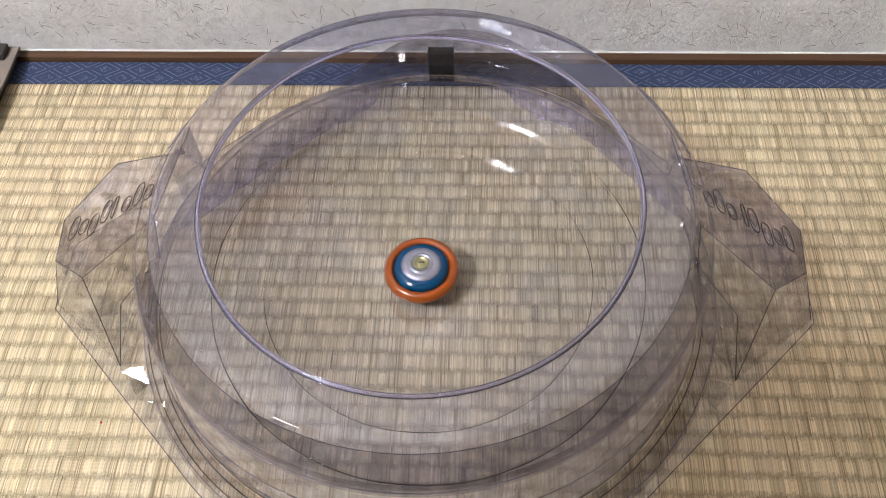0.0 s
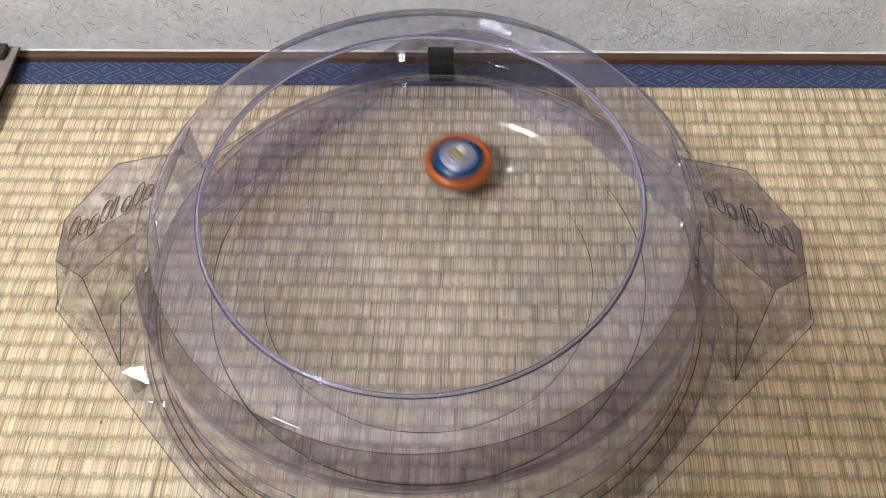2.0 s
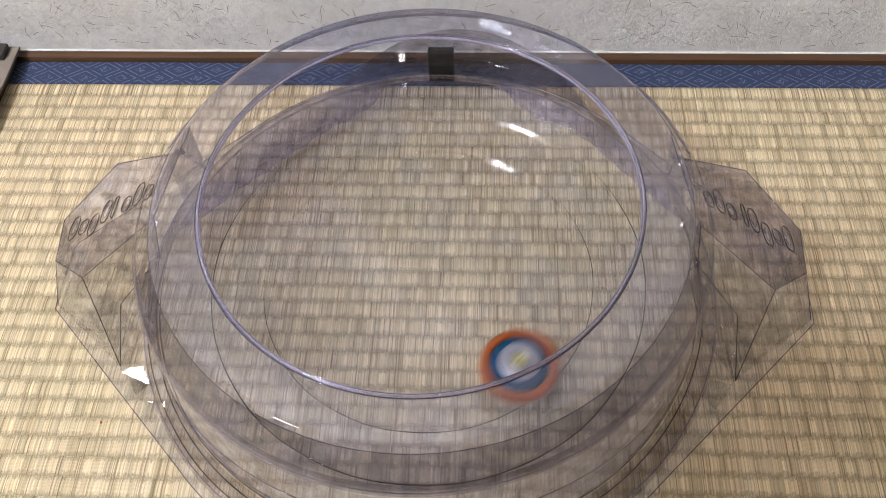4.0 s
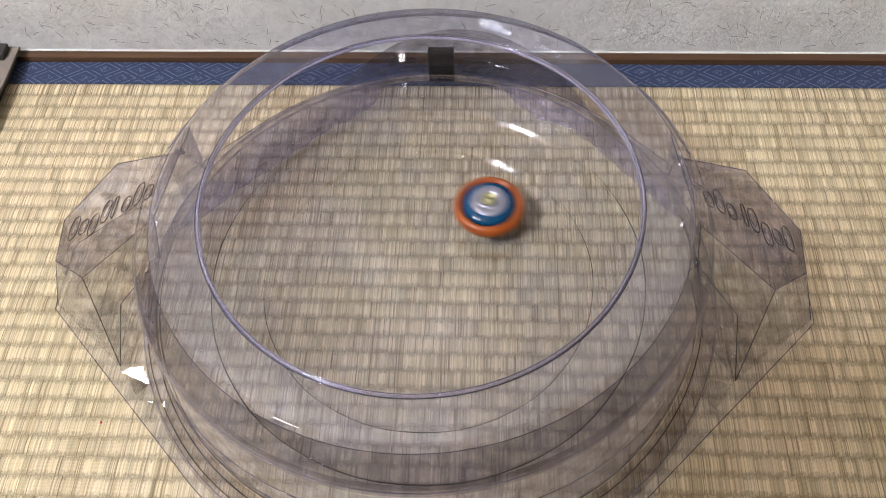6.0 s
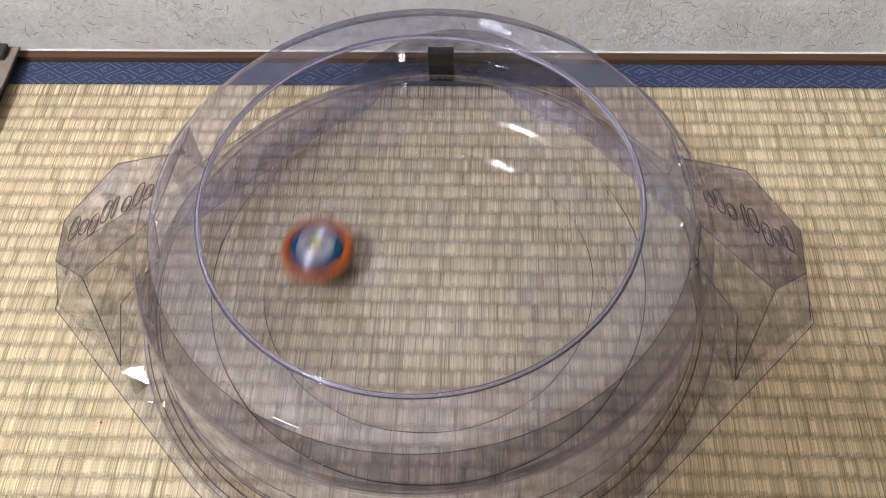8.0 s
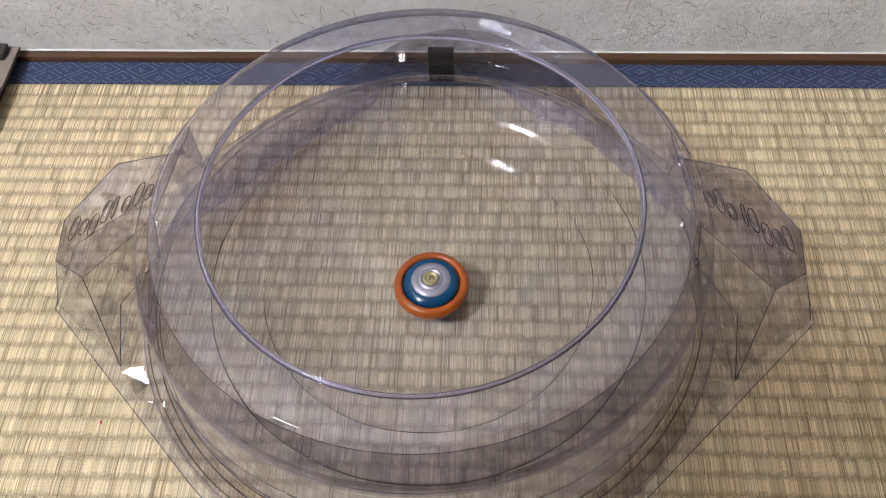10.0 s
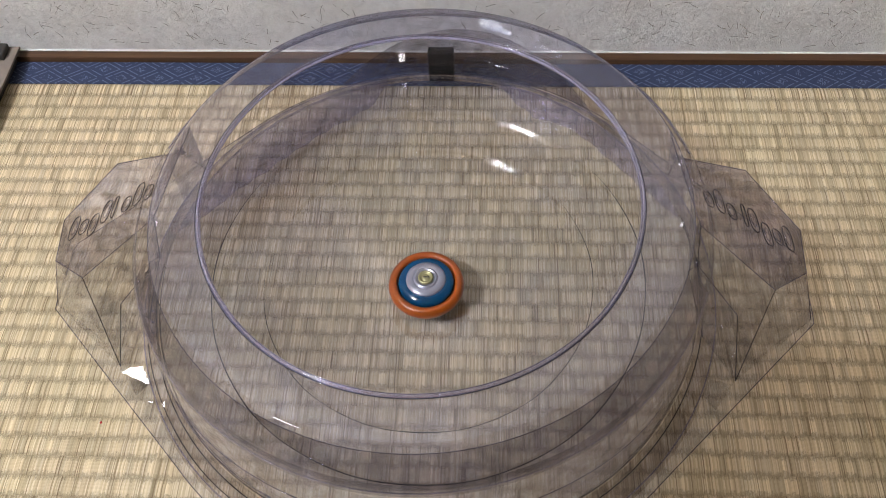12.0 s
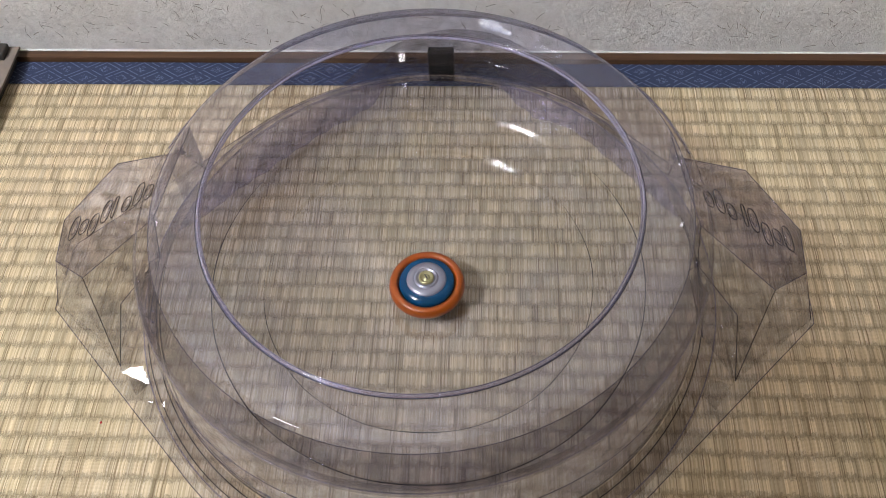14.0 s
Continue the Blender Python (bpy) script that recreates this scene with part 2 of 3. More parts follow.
def box(bm, x0, y0, z0, x1, y1, z1, bevel=0.0):
    made = bmesh.ops.create_cube(bm, size=1.0)
    for v in made["verts"]:
        v.co = Vector(((x0 + x1) / 2 + v.co.x * (x1 - x0), (y0 + y1) / 2 + v.co.y * (y1 - y0), (z0 + z1) / 2 + v.co.z * (z1 - z0)))
    if bevel:
        edges = {e for v in made["verts"] for e in v.link_edges}
        bmesh.ops.bevel(bm, geom=list(edges), offset=bevel, segments=2, affect="EDGES", profile=0.6)
    return bm


def lathe(profile, segments=144, closed=False):
    """Turn a profile of (radius, height) round the z axis."""
    bm = bmesh.new()
    rings = []
    for r, z in profile:
        if r < 1e-6:
            rings.append([bm.verts.new((0, 0, z))])
        else:
            rings.append([bm.verts.new((r * math.cos(2 * math.pi * i / segments), r * math.sin(2 * math.pi * i / segments), z)) for i in range(segments)])
    pairs = list(zip(rings, rings[1:]))
    if closed:
        pairs.append((rings[-1], rings[0]))
    for lo, hi in pairs:
        for i in range(segments):
            j = (i + 1) % segments
            if len(lo) == 1 and len(hi) > 1:
                bm.faces.new((lo[0], hi[i], hi[j]))
            elif len(hi) == 1 and len(lo) > 1:
                bm.faces.new((lo[i], hi[0], lo[j]))
            elif len(lo) > 1:
                bm.faces.new((lo[i], lo[j], hi[j], hi[i]))
    bmesh.ops.recalc_face_normals(bm, faces=bm.faces[:])
    return bm


def bead(r, z, tube, segments=160, sides=8):
    prof = [(r + tube * math.cos(2 * math.pi * k / sides), z + tube * math.sin(2 * math.pi * k / sides)) for k in range(sides)]
    return lathe(prof, segments, closed=True)


def arc_bead(r, z, tube, a0, a1):
    """A thin line laid along part of a ring, uneven and thinning at its ends."""
    bm = bmesh.new()
    n = 120
    rings = []
    for i in range(n + 1):
        a = radians(a0 + (a1 - a0) * i / n)
        w = tube * min(1.0, 0.25 + 8.0 * min(i, n - i) / n) * (1.0 + 0.25 * math.sin(11 * a) * math.sin(4.3 * a))
        rr = r + 0.0003 * math.sin(5 * a) + 0.0002 * math.sin(13 * a)
        rings.append([bm.verts.new(((rr + w * math.cos(2 * math.pi * k / 6)) * math.cos(a), (rr + w * math.cos(2 * math.pi * k / 6)) * math.sin(a), z + w * math.sin(2 * math.pi * k / 6))) for k in range(6)])
    for lo, hi in zip(rings, rings[1:]):
        for k in range(6):
            bm.faces.new((lo[k], lo[(k + 1) % 6], hi[(k + 1) % 6], hi[k]))
    bmesh.ops.recalc_face_normals(bm, faces=bm.faces[:])
    return bm


def tube_along(bm, pts, radius, sides=5):
    """A thin rod along points."""
    rings = []
    for i, p in enumerate(pts):
        d = (pts[min(i + 1, len(pts) - 1)] - pts[max(i - 1, 0)]).normalized()
        side = d.cross(Vector((0.31, 0.17, 0.93))).normalized()
        other = d.cross(side)
        rings.append([bm.verts.new(p + radius * (math.cos(2 * math.pi * k / sides) * side + math.sin(2 * math.pi * k / sides) * other)) for k in range(sides)])
    for a, b in zip(rings, rings[1:]):
        for k in range(sides):
            bm.faces.new((a[k], a[(k + 1) % sides], b[(k + 1) % sides], b[k]))
    bm.faces.new(rings[0])
    bm.faces.new(rings[-1][::-1])
    return bm


# ---- the room ----
ROW = 0.015
SEAM_Y = 0.2215
WALL_Y = 0.2610


def tatami():
    """Woven mat: rows of rush 15 mm wide, each rush a ridge."""
    rng = np.random.default_rng(4)
    step, x0, x1, rows = 0.00092, -0.47, 0.45, 31
    xs = np.arange(x0, x1, step)
    n = len(xs)
    prof = [(0.0, 0.0), (0.12, 0.35), (0.28, 0.8), (0.5, 1.0), (0.72, 0.8), (0.88, 0.35)]
    verts, lines = [], 0
    ridge = np.where(np.arange(n) % 2 == 0, 1.0, 0.0)
    lift_long = rng.normal(0, 0.00003, n)
    for k in range(rows + 1):
        lift = rng.normal(0, 0.00006, n) + lift_long
        shift = rng.normal(0, 0.00010, n)
        for f, h in prof:
            y = SEAM_Y - ROW * (k + f)
            z = -0.0008 + 0.0006 * h + (0.00020 * ridge + lift) * (0.45 + 0.55 * h)
            jig = 0.0003 * np.sin(np.arange(n) * 2.399 + k) * (1 - h)
            verts.append(np.stack([xs + shift * h, y + jig, z], 1))
            lines += 1
            if k == rows:
                break
    verts = np.concatenate(verts)
    faces = []
    for j in range(lines - 1):
        a = j * n
        faces.extend((a + i, a + n + i, a + n + i + 1, a + i + 1) for i in range(n - 1))
    ob = raw("tatami_mat", verts.tolist(), faces, RUSH)
    return tagged(ob, "pale straw-coloured woven rush tatami mat", "tatami", kind="structure")


def room():
    tatami()
    bm = bmesh.new()
    box(bm, -3.0, -3.4, -0.06, 1.6, 0.2215, -0.0028)
    tagged(part("floor", bm, RUSH, smooth=False), "woven rush floor under and round the mat", kind="structure")
    bm = bmesh.new()
    box(bm, -3.0, SEAM_Y, -0.03, 1.6, 0.2505, 0.0006, 0.0005)
    tagged(part("tatami_border", bm, BORDER, smooth=False), "navy blue cloth border woven with diamonds", "tatami border", kind="structure")
    bm = bmesh.new()
    box(bm, -3.0, 0.2512, -0.03, 1.6, WALL_Y + 0.01, 0.0062, 0.0008)
    tagged(part("trim", bm, SILL_WOOD, smooth=False), "reddish brown wooden strip along the wall", "trim", kind="structure")
    bm = bmesh.new()
    box(bm, -3.0, WALL_Y, 0.0066, 1.6, WALL_Y + 0.12, 2.4)
    tagged(part("wall_north", bm, PLASTER, smooth=False), "off-white plaster wall with straw fibres", "wall", kind="structure")
    bm = bmesh.new()
    box(bm, -3.0, WALL_Y - 0.0016, 0.0064, 1.6, WALL_Y - 0.0002, 0.0078, 0.0004)
    tagged(part("baseboard", bm, PALE_STRAW, smooth=False), "thin pale edge strip at the foot of the plaster", "trim", kind="structure")
    # unseen walls and ceiling, added with tones chosen for the plastic's reflections
    for name, b in (("wall_south", (-3.0, -3.5, -0.06, 1.6, -3.4, 2.4)), ("wall_west", (-3.1, -3.5, -0.06, -3.0, 0.4, 2.4)), ("wall_east", (1.6, -3.5, -0.06, 1.7, 0.4, 2.4))):
        bm = bmesh.new()
        box(bm, *b)
        tagged(part(name, bm, DARK_SURROUND, smooth=False), "unseen wall, kept dark brown for what the plastic reflects", "wall", kind="structure")
    bm = bmesh.new()
    box(bm, -3.1, -3.5, 2.4, 1.7, 0.4, 2.5)
    tagged(part("ceiling", bm, CEILING_WOOD, smooth=False), "unseen brown ceiling, toned for what the plastic reflects", "ceiling", kind="structure")


def ceiling_lamp():
    root = tagged(new("ceiling_lamp"), "round frosted globe ceiling lamp, lit", "lamp")
    root.location = LAMP
    r, top = 0.150, 2.4 - LAMP.z
    globe = [(0.0, -r)] + [(r * math.cos(radians(a)), r * math.sin(radians(a))) for a in range(-75, 76, 15)] + [(0.0, r)]
    part("globe", lathe(globe, 48), LIT_GLOBE, root, "glowing frosted globe")
    part("stem", lathe([(0.0, r), (0.012, r), (0.012, top - 0.015), (0.06, top - 0.010), (0.06, top), (0.0, top)], 32), PAINT, root)


def tube_lamp():
    root = tagged(new("tube_lamp"), "long white tube lamp under the wooden ceiling, lit", "lamp")
    root.location = TUBE
    bm = bmesh.new()
    box(bm, -0.66, -0.07, 0.020, 0.66, 0.07, 0.0698, 0.006)
    part("housing", bm, PAINT, root, "white painted housing")
    bm = bmesh.new()
    box(bm, -0.625, -0.012, 0.003, 0.625, 0.012, 0.0195, 0.004)
    part("diffuser", bm, LIT_GLOBE, root, "glowing diffuser")


def wall_fibres():
    """Straw and paper fibres trowelled into the plaster."""
    for name, count, material, radius, length, label in (
            ("plaster_fibre", 3000, PALE_STRAW, 0.00018, 0.0095, "pale curled fibres in the wall plaster"),
            ("straw_fibre", 520, BROWN_STRAW, 0.00020, 0.0085, "brown straw bits in the wall plaster")):
        rng = random.Random(11 if name[0] == "p" else 12)
        bm = bmesh.new()
        for _ in range(count):
            x, z = rng.uniform(-0.47, 0.47), rng.uniform(0.012, 0.11)
            a, bend = rng.uniform(0, math.pi), rng.gauss(0, 0.55 if name[0] == "p" else 0.12)
            ln = length * rng.uniform(0.35, 1.3)
            pts = []
            p = Vector((x, WALL_Y - radius * 0.3, z))
            for k in range(5):
                pts.append(p.copy())
                p = p + Vector((math.cos(a), 0, math.sin(a))) * ln / 4
                a += bend
            if min(q.z for q in pts) < 0.0085:
                continue
            tube_along(bm, pts, radius * rng.uniform(0.6, 1.3), 4)
        tagged(part(name, bm, material), label, "wall fibre", kind="stuff")


# ---- the clear stadium ----
def plate_radius(a):
    c, s = abs(math.cos(a)), abs(math.sin(a))
    if s > c:
        return 0.237
    return max(0.237, min(0.335 / (c + s), 0.304 / max(c, 1e-6)))


def facets(verts, faces, mirror):
    bm = bmesh.new()
    vs = [bm.verts.new((-x if mirror else x, y, z)) for x, y, z in verts]
    for f in faces:
        bm.faces.new([vs[i] for i in (reversed(f) if mirror else f)])
    bmesh.ops.recalc_face_normals(bm, faces=bm.faces[:])
    return bm


HANDLE = [
    (-0.188, 0.052, 0.101), (-0.240, 0.049, 0.090), (-0.279, 0.009, 0.070), (-0.281, -0.022, 0.060), (-0.256, -0.037, 0.060), (-0.203, 0.003, 0.083),
    (-0.205, 0.112, 0.004), (-0.262, 0.072, 0.004), (-0.300, 0.030, 0.004), (-0.3005, -0.030, 0.004), (-0.235, -0.083, 0.004),
    (-0.236, -0.042, 0.030), (-0.206, -0.010, 0.050), (-0.205, -0.066, 0.040), (-0.1790, 0.0560, 0.1235), (-0.1875, 0.003, 0.1235), (-0.1780, -0.0620, 0.1235), (-0.1860, 0.0780, 0.1000)]
HANDLE_FACES = [
    (0, 1, 2, 5), (2, 3, 4), (2, 4, 5), (0, 6, 7, 1), (1, 7, 8, 2), (2, 8, 9, 3), (3, 9, 10, 4), (4, 10, 11), (4, 11, 5), (5, 11, 12), (11, 10, 13), (11, 13, 12), (0, 5, 15, 14), (5, 12, 16, 15), (12, 13, 16), (0, 14, 17), (0, 17, 6)]


def in_handle(p, low, high):
    """True where the wall opens into a side pocket."""
    return low < p.z < high and -0.062 < p.y < 0.056 and abs(p.x) > 0.15


def bowl_surface(r):
    """Height of the bowl's upper face."""
    return float(np.interp(r, [0.0, 0.07, 0.105, 0.127, 0.1335, 0.155, 0.1676, 0.1740, 0.195, 0.208, 0.2125], [0.004, 0.0046, 0.0055, 0.0066, 0.0100, 0.0112, 0.0122, 0.0157, 0.0178, 0.0195, 0.0205]))


def stadium():
    root = tagged(new("toy_stadium"), "clear violet-tinted plastic spinning top arena on the tatami", "toy stadium")
    bowl = [(0.0, 0.0040), (0.03, 0.0041), (0.07, 0.0046), (0.105, 0.0055), (0.1270, 0.0066), (0.1284, 0.00675), (0.1297, 0.0072), (0.1308, 0.0079), (0.1316, 0.0086), (0.1323, 0.0093),
            (0.1331, 0.0098), (0.1342, 0.0101), (0.136, 0.0102), (0.155, 0.0112), (0.1676, 0.0122), (0.1690, 0.01235), (0.1703, 0.0128), (0.1713, 0.0135), (0.1720, 0.0142), (0.1727, 0.0149),
            (0.1735, 0.0154), (0.1746, 0.0157), (0.1765, 0.0158), (0.195, 0.0178), (0.208, 0.0195), (0.2125, 0.0205)]
    part("bowl", lathe(bowl), SMOKE, root)
    # dark lines only where refraction darkens the ridges, put in as tinted beads
    part("bowl_ridge", arc_bead(0.1330, 0.0099, 0.00028, 176, 398), RIDGE, root, "fine line, dark refraction put into its tint")
    part("bowl_ridge", arc_bead(0.1734, 0.0156, 0.00042, 148, 401), RIDGE, root, "fine line, dark refraction put into its tint")
    # violet crescents added beside the back pockets, dim reflection as tint, uneven inner edge
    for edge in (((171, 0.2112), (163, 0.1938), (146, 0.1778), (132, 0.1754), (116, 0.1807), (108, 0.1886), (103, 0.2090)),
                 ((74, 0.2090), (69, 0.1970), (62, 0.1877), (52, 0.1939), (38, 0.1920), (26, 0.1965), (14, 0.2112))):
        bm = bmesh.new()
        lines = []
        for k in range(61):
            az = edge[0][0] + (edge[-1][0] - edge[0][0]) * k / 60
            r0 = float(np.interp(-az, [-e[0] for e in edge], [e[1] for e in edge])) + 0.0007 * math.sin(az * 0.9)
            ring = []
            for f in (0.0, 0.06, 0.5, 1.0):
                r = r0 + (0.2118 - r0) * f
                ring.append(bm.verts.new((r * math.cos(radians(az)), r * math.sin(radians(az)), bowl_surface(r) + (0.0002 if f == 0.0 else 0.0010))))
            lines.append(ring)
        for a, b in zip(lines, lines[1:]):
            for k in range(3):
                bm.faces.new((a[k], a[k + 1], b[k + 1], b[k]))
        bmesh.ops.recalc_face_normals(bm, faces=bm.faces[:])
        part("bowl_shade_crescent", bm, VIOLET_SHADE, root, "violet crescent put on the bowl for its dim reflection")
    part("bowl_ridge", arc_bead(0.2125, 0.0205, 0.00055, 176, 378), CREASE, root, "fine line, dark refraction put into its tint")
    side = [(0.2135, 0.0195), (0.2128, 0.035), (0.2105, 0.070), (0.2075, 0.094), (0.2055, 0.1005)]
    shoulder = [(0.2055, 0.1005), (0.2010, 0.1060), (0.1935, 0.1165), (0.1890, 0.1222)]
    flange = [(0.1890, 0.1222), (0.1882, 0.12305), (0.1873, 0.12375), (0.1862, 0.12435), (0.1848, 0.12475), (0.1832, 0.1250), (0.1700, 0.1246), (0.1600, 0.1240), (0.1550, 0.1238)]
    # shoulder tinted darker and flange paler to carry what they reflect
    for name, profile, material in (("side_wall", side, CLEAR), ("shoulder", shoulder, SHADED_CLEAR), ("flange", flange, FLANGE_CLEAR)):
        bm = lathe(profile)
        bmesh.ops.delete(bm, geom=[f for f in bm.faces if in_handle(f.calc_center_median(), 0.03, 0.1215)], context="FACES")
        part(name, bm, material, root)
    part("rim_lip", lathe([(0.1552, 0.1232), (0.1560, 0.1244), (0.1553, 0.1256), (0.1540, 0.1262), (0.1528, 0.1256), (0.1524, 0.1242), (0.1530, 0.1222), (0.1540, 0.1226)], 160, closed=True), RIM_CLEAR, root, "thick rolled clear rim")
    part("shoulder_ridge", bead(0.1891, 0.1222, 0.0003), CLEAR_EDGE, root)
    bm = bead(0.2056, 0.1008, 0.0005)
    bmesh.ops.delete(bm, geom=[f for f in bm.faces if in_handle(f.calc_center_median(), 0.03, 0.1215)], context="FACES")
    part("shoulder_ridge", bm, RIM_CLEAR, root)
    part("rim_line", bead(0.1561, 0.1250, 0.00026), CREASE, root, "fine line, dark refraction put into its tint")
    part("rim_line", bead(0.1534, 0.1262, 0.00024), CLEAR_EDGE, root, "fine line, dark refraction put into its tint")
    part("skirt_ridge", bead(0.2285, 0.0082, 0.0005), RIM_CLEAR, root)
    part("skirt_ridge", bead(0.2180, 0.0112, 0.0004), CREASE, root)
    part("hazy_band", lathe([(0.2024, 0.1062), (0.2040, 0.1043), (0.2062, 0.1017), (0.2070, 0.0990)]), HAZY_EDGE, root, "pale hazy edge of the shoulder")
    part("skirt_line", arc_bead(0.2248, 0.0108, 0.00034, 168, 285), CREASE, root, "fine line, dark refraction put into its tint")
    part("skirt_line", arc_bead(0.2130, 0.0360, 0.00035, 200, 292), CLEAR_EDGE, root, "fine moulded line")
    part("skirt_line", arc_bead(0.2110, 0.0640, 0.00030, 215, 320), CLEAR_EDGE, root, "fine moulded line")
    skirt = [(0.2140, 0.0185), (0.2165, 0.0120), (0.2200, 0.0105), (0.2260, 0.0100), (0.2285, 0.0080), (0.2300, 0.0030), (0.2310, 0.0016)]
    part("skirt", lathe(skirt), SKIRT_CLEAR, root)
    # flat plate: round before and behind, drawn out to a blunt point under each handle
    bm = bmesh.new()
    n = 240
    turns = [2 * math.pi * i / n for i in range(n)]
    inner = [bm.verts.new((0.2312 * math.cos(a), 0.2312 * math.sin(a), 0.0014)) for a in turns]
    outer = [bm.verts.new((plate_radius(a) * math.cos(a), plate_radius(a) * math.sin(a), 0.0014)) for a in turns]
    for i in range(n):
        j = (i + 1) % n
        bm.faces.new((inner[i], outer[i], outer[j], inner[j]))
    part("base_plate", bm, POCKET_CLEAR, root, smooth=False)
    bm = bmesh.new()
    rim = [Vector((plate_radius(2 * math.pi * i / n) * math.cos(2 * math.pi * i / n), plate_radius(2 * math.pi * i / n) * math.sin(2 * math.pi * i / n), 0.0014)) for i in range(n + 1)]
    tube_along(bm, rim, 0.0004, 4)
    part("plate_edge", bm, CLEAR_EDGE, root)
    for mirror in (False, True):
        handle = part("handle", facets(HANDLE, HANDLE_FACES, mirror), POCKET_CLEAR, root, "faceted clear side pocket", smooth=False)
        # dark reflections of the panel and tip facets, put into darker tints
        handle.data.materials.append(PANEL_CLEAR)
        handle.data.materials.append(SHADED_CLEAR)
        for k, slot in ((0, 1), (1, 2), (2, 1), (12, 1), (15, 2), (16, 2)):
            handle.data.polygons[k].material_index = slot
        sign = -1 if mirror else 1
        bm = bmesh.new()
        for a, b in ((0, 1), (1, 2), (2, 3), (3, 4), (4, 5), (0, 5), (3, 9), (0, 14), (12, 16), (14, 17), (0, 17), (13, 16)):
            p, q = Vector(HANDLE[a]), Vector(HANDLE[b])
            tube_along(bm, [Vector((sign * v.x, v.y, v.z)) for v in (p, p.lerp(q, 0.5), q)], 0.00035, 5)
        part("handle_crease", bm, CLEAR_EDGE, handle, "rounded moulded fold")
        for a, b in ((4, 10), (11, 10), (5, 12), (12, 13), (12, 11), (0, 6)):
            p, q = Vector(HANDLE[a]), Vector(HANDLE[b])
            dark = (a, b) in ((4, 10), (11, 10), (5, 12))
            part("sharp_fold", tube_along(bmesh.new(), [Vector((sign * v.x, v.y, v.z)) for v in (p, p.lerp(q, 0.5), q)], 0.00036, 5), CREASE if dark else CLEAR_EDGE, handle, "sharp fold, its dark refraction put into the tint" if dark else "glossy fold")
        # raised marks: eight leaning outlines in a row on the sloping panel
        start, end, rise = Vector((-0.2739, -0.0091, 0.0661)), Vector((-0.2060, 0.0196, 0.0883)), Vector((0.0032, 0.0150, 0.0052))
        tall = (1.15, 0.72, 0.72, 1.1, 1.1, 0.72, 1.1, 0.72)
        for k in range(8):
            w = 0.35 if k == 4 else 0.78
            p, q = start.lerp(end, k / 8), start.lerp(end, (k + w) / 8)
            up = rise * tall[k]
            low = rise * (-0.35 if k == 2 else 0.0)
            mid = (p + q) / 2
            for grow, material, radius in ((1.0, CREASE, 0.00042), (0.55, CLEAR_EDGE, 0.00028)):
                if k == 4 and grow < 1.0:
                    continue
                loop = []
                for i in range(17):
                    c, d = math.cos(2 * math.pi * i / 16), math.sin(2 * math.pi * i / 16)
                    c, d = math.copysign(abs(c) ** 0.7, c), math.copysign(abs(d) ** 0.7, d)
                    at = mid + (q - p) * 0.5 * c * grow + (low + up) * 0.5 + (up - low) * 0.5 * d * grow
                    loop.append(Vector((sign * at.x, at.y, at.z + 0.0002)))
                part("raised_mark", tube_along(bmesh.new(), loop + loop[1:2], radius, 5), material, handle, "raised moulded mark")
        for at, size in ((5, (0.0022, 0.0022, 0.0060)), (0, (0.0045, 0.0018, 0.0022)), (12, (0.0020, 0.0020, 0.0045))):
            bm = bmesh.new()
            bmesh.ops.create_uvsphere(bm, u_segments=20, v_segments=12, radius=1.0)
            x, y, z = HANDLE[at]
            for v in bm.verts:
                v.co = Vector((sign * x + v.co.x * size[0], y + v.co.y * size[1], z + v.co.z * size[2]))
            part("corner_nub", bm, CLEAR, handle, "small rounded glossy corner")
        # toe facet tilted to mirror the lamp into the camera's view
        toe = [(-0.2303, -0.0903, 0.0136), (-0.2128, -0.0878, 0.0151), (-0.2064, -0.0999, 0.0102), (-0.2237, -0.0938, 0.0123), (-0.2345, -0.0840, 0.004), (-0.2180, -0.1060, 0.0018)]
        part("handle_toe", facets(toe, [(0, 1, 2, 3), (0, 3, 4), (3, 2, 5), (3, 5, 4)], mirror), POCKET_CLEAR, handle, smooth=False)
    # a short row of raised strokes low on the wall
    for k in range(7):
        a = radians(190.5 + 2.6 * k)
        r, z = 0.2136, 0.036
        bm = tube_along(bmesh.new(), [Vector((r * math.cos(a), r * math.sin(a), z - 0.005)), Vector(((r + 0.0006) * math.cos(a + 0.012), (r + 0.0006) * math.sin(a + 0.012), z)), Vector((r * math.cos(a + 0.006), r * math.sin(a + 0.006), z + 0.006))], 0.0008, 6)
        part("raised_stroke", bm, RIM_CLEAR, root, "small raised glossy stroke")
    # low step inside the wall's foot at the back
    bm = bmesh.new()
    step = [(0.2122, 0.0208), (0.2100, 0.0262), (0.2062, 0.0268), (0.2050, 0.0250), (0.2046, 0.0192)]
    lines = []
    for k in range(25):
        a = radians(70 + 40 * k / 24)
        drop = min(1.0, 4.0 * min(k, 24 - k) / 24)
        lines.append([bm.verts.new((r * math.cos(a), r * math.sin(a), 0.0192 + (z - 0.0192) * (0.15 + 0.85 * drop))) for r, z in step])
    for a, b in zip(lines, lines[1:]):
        for k in range(len(step) - 1):
            bm.faces.new((a[k], a[k + 1], b[k + 1], b[k]))
    part("foot_step", bm, CLEAR, root, "low moulded step")
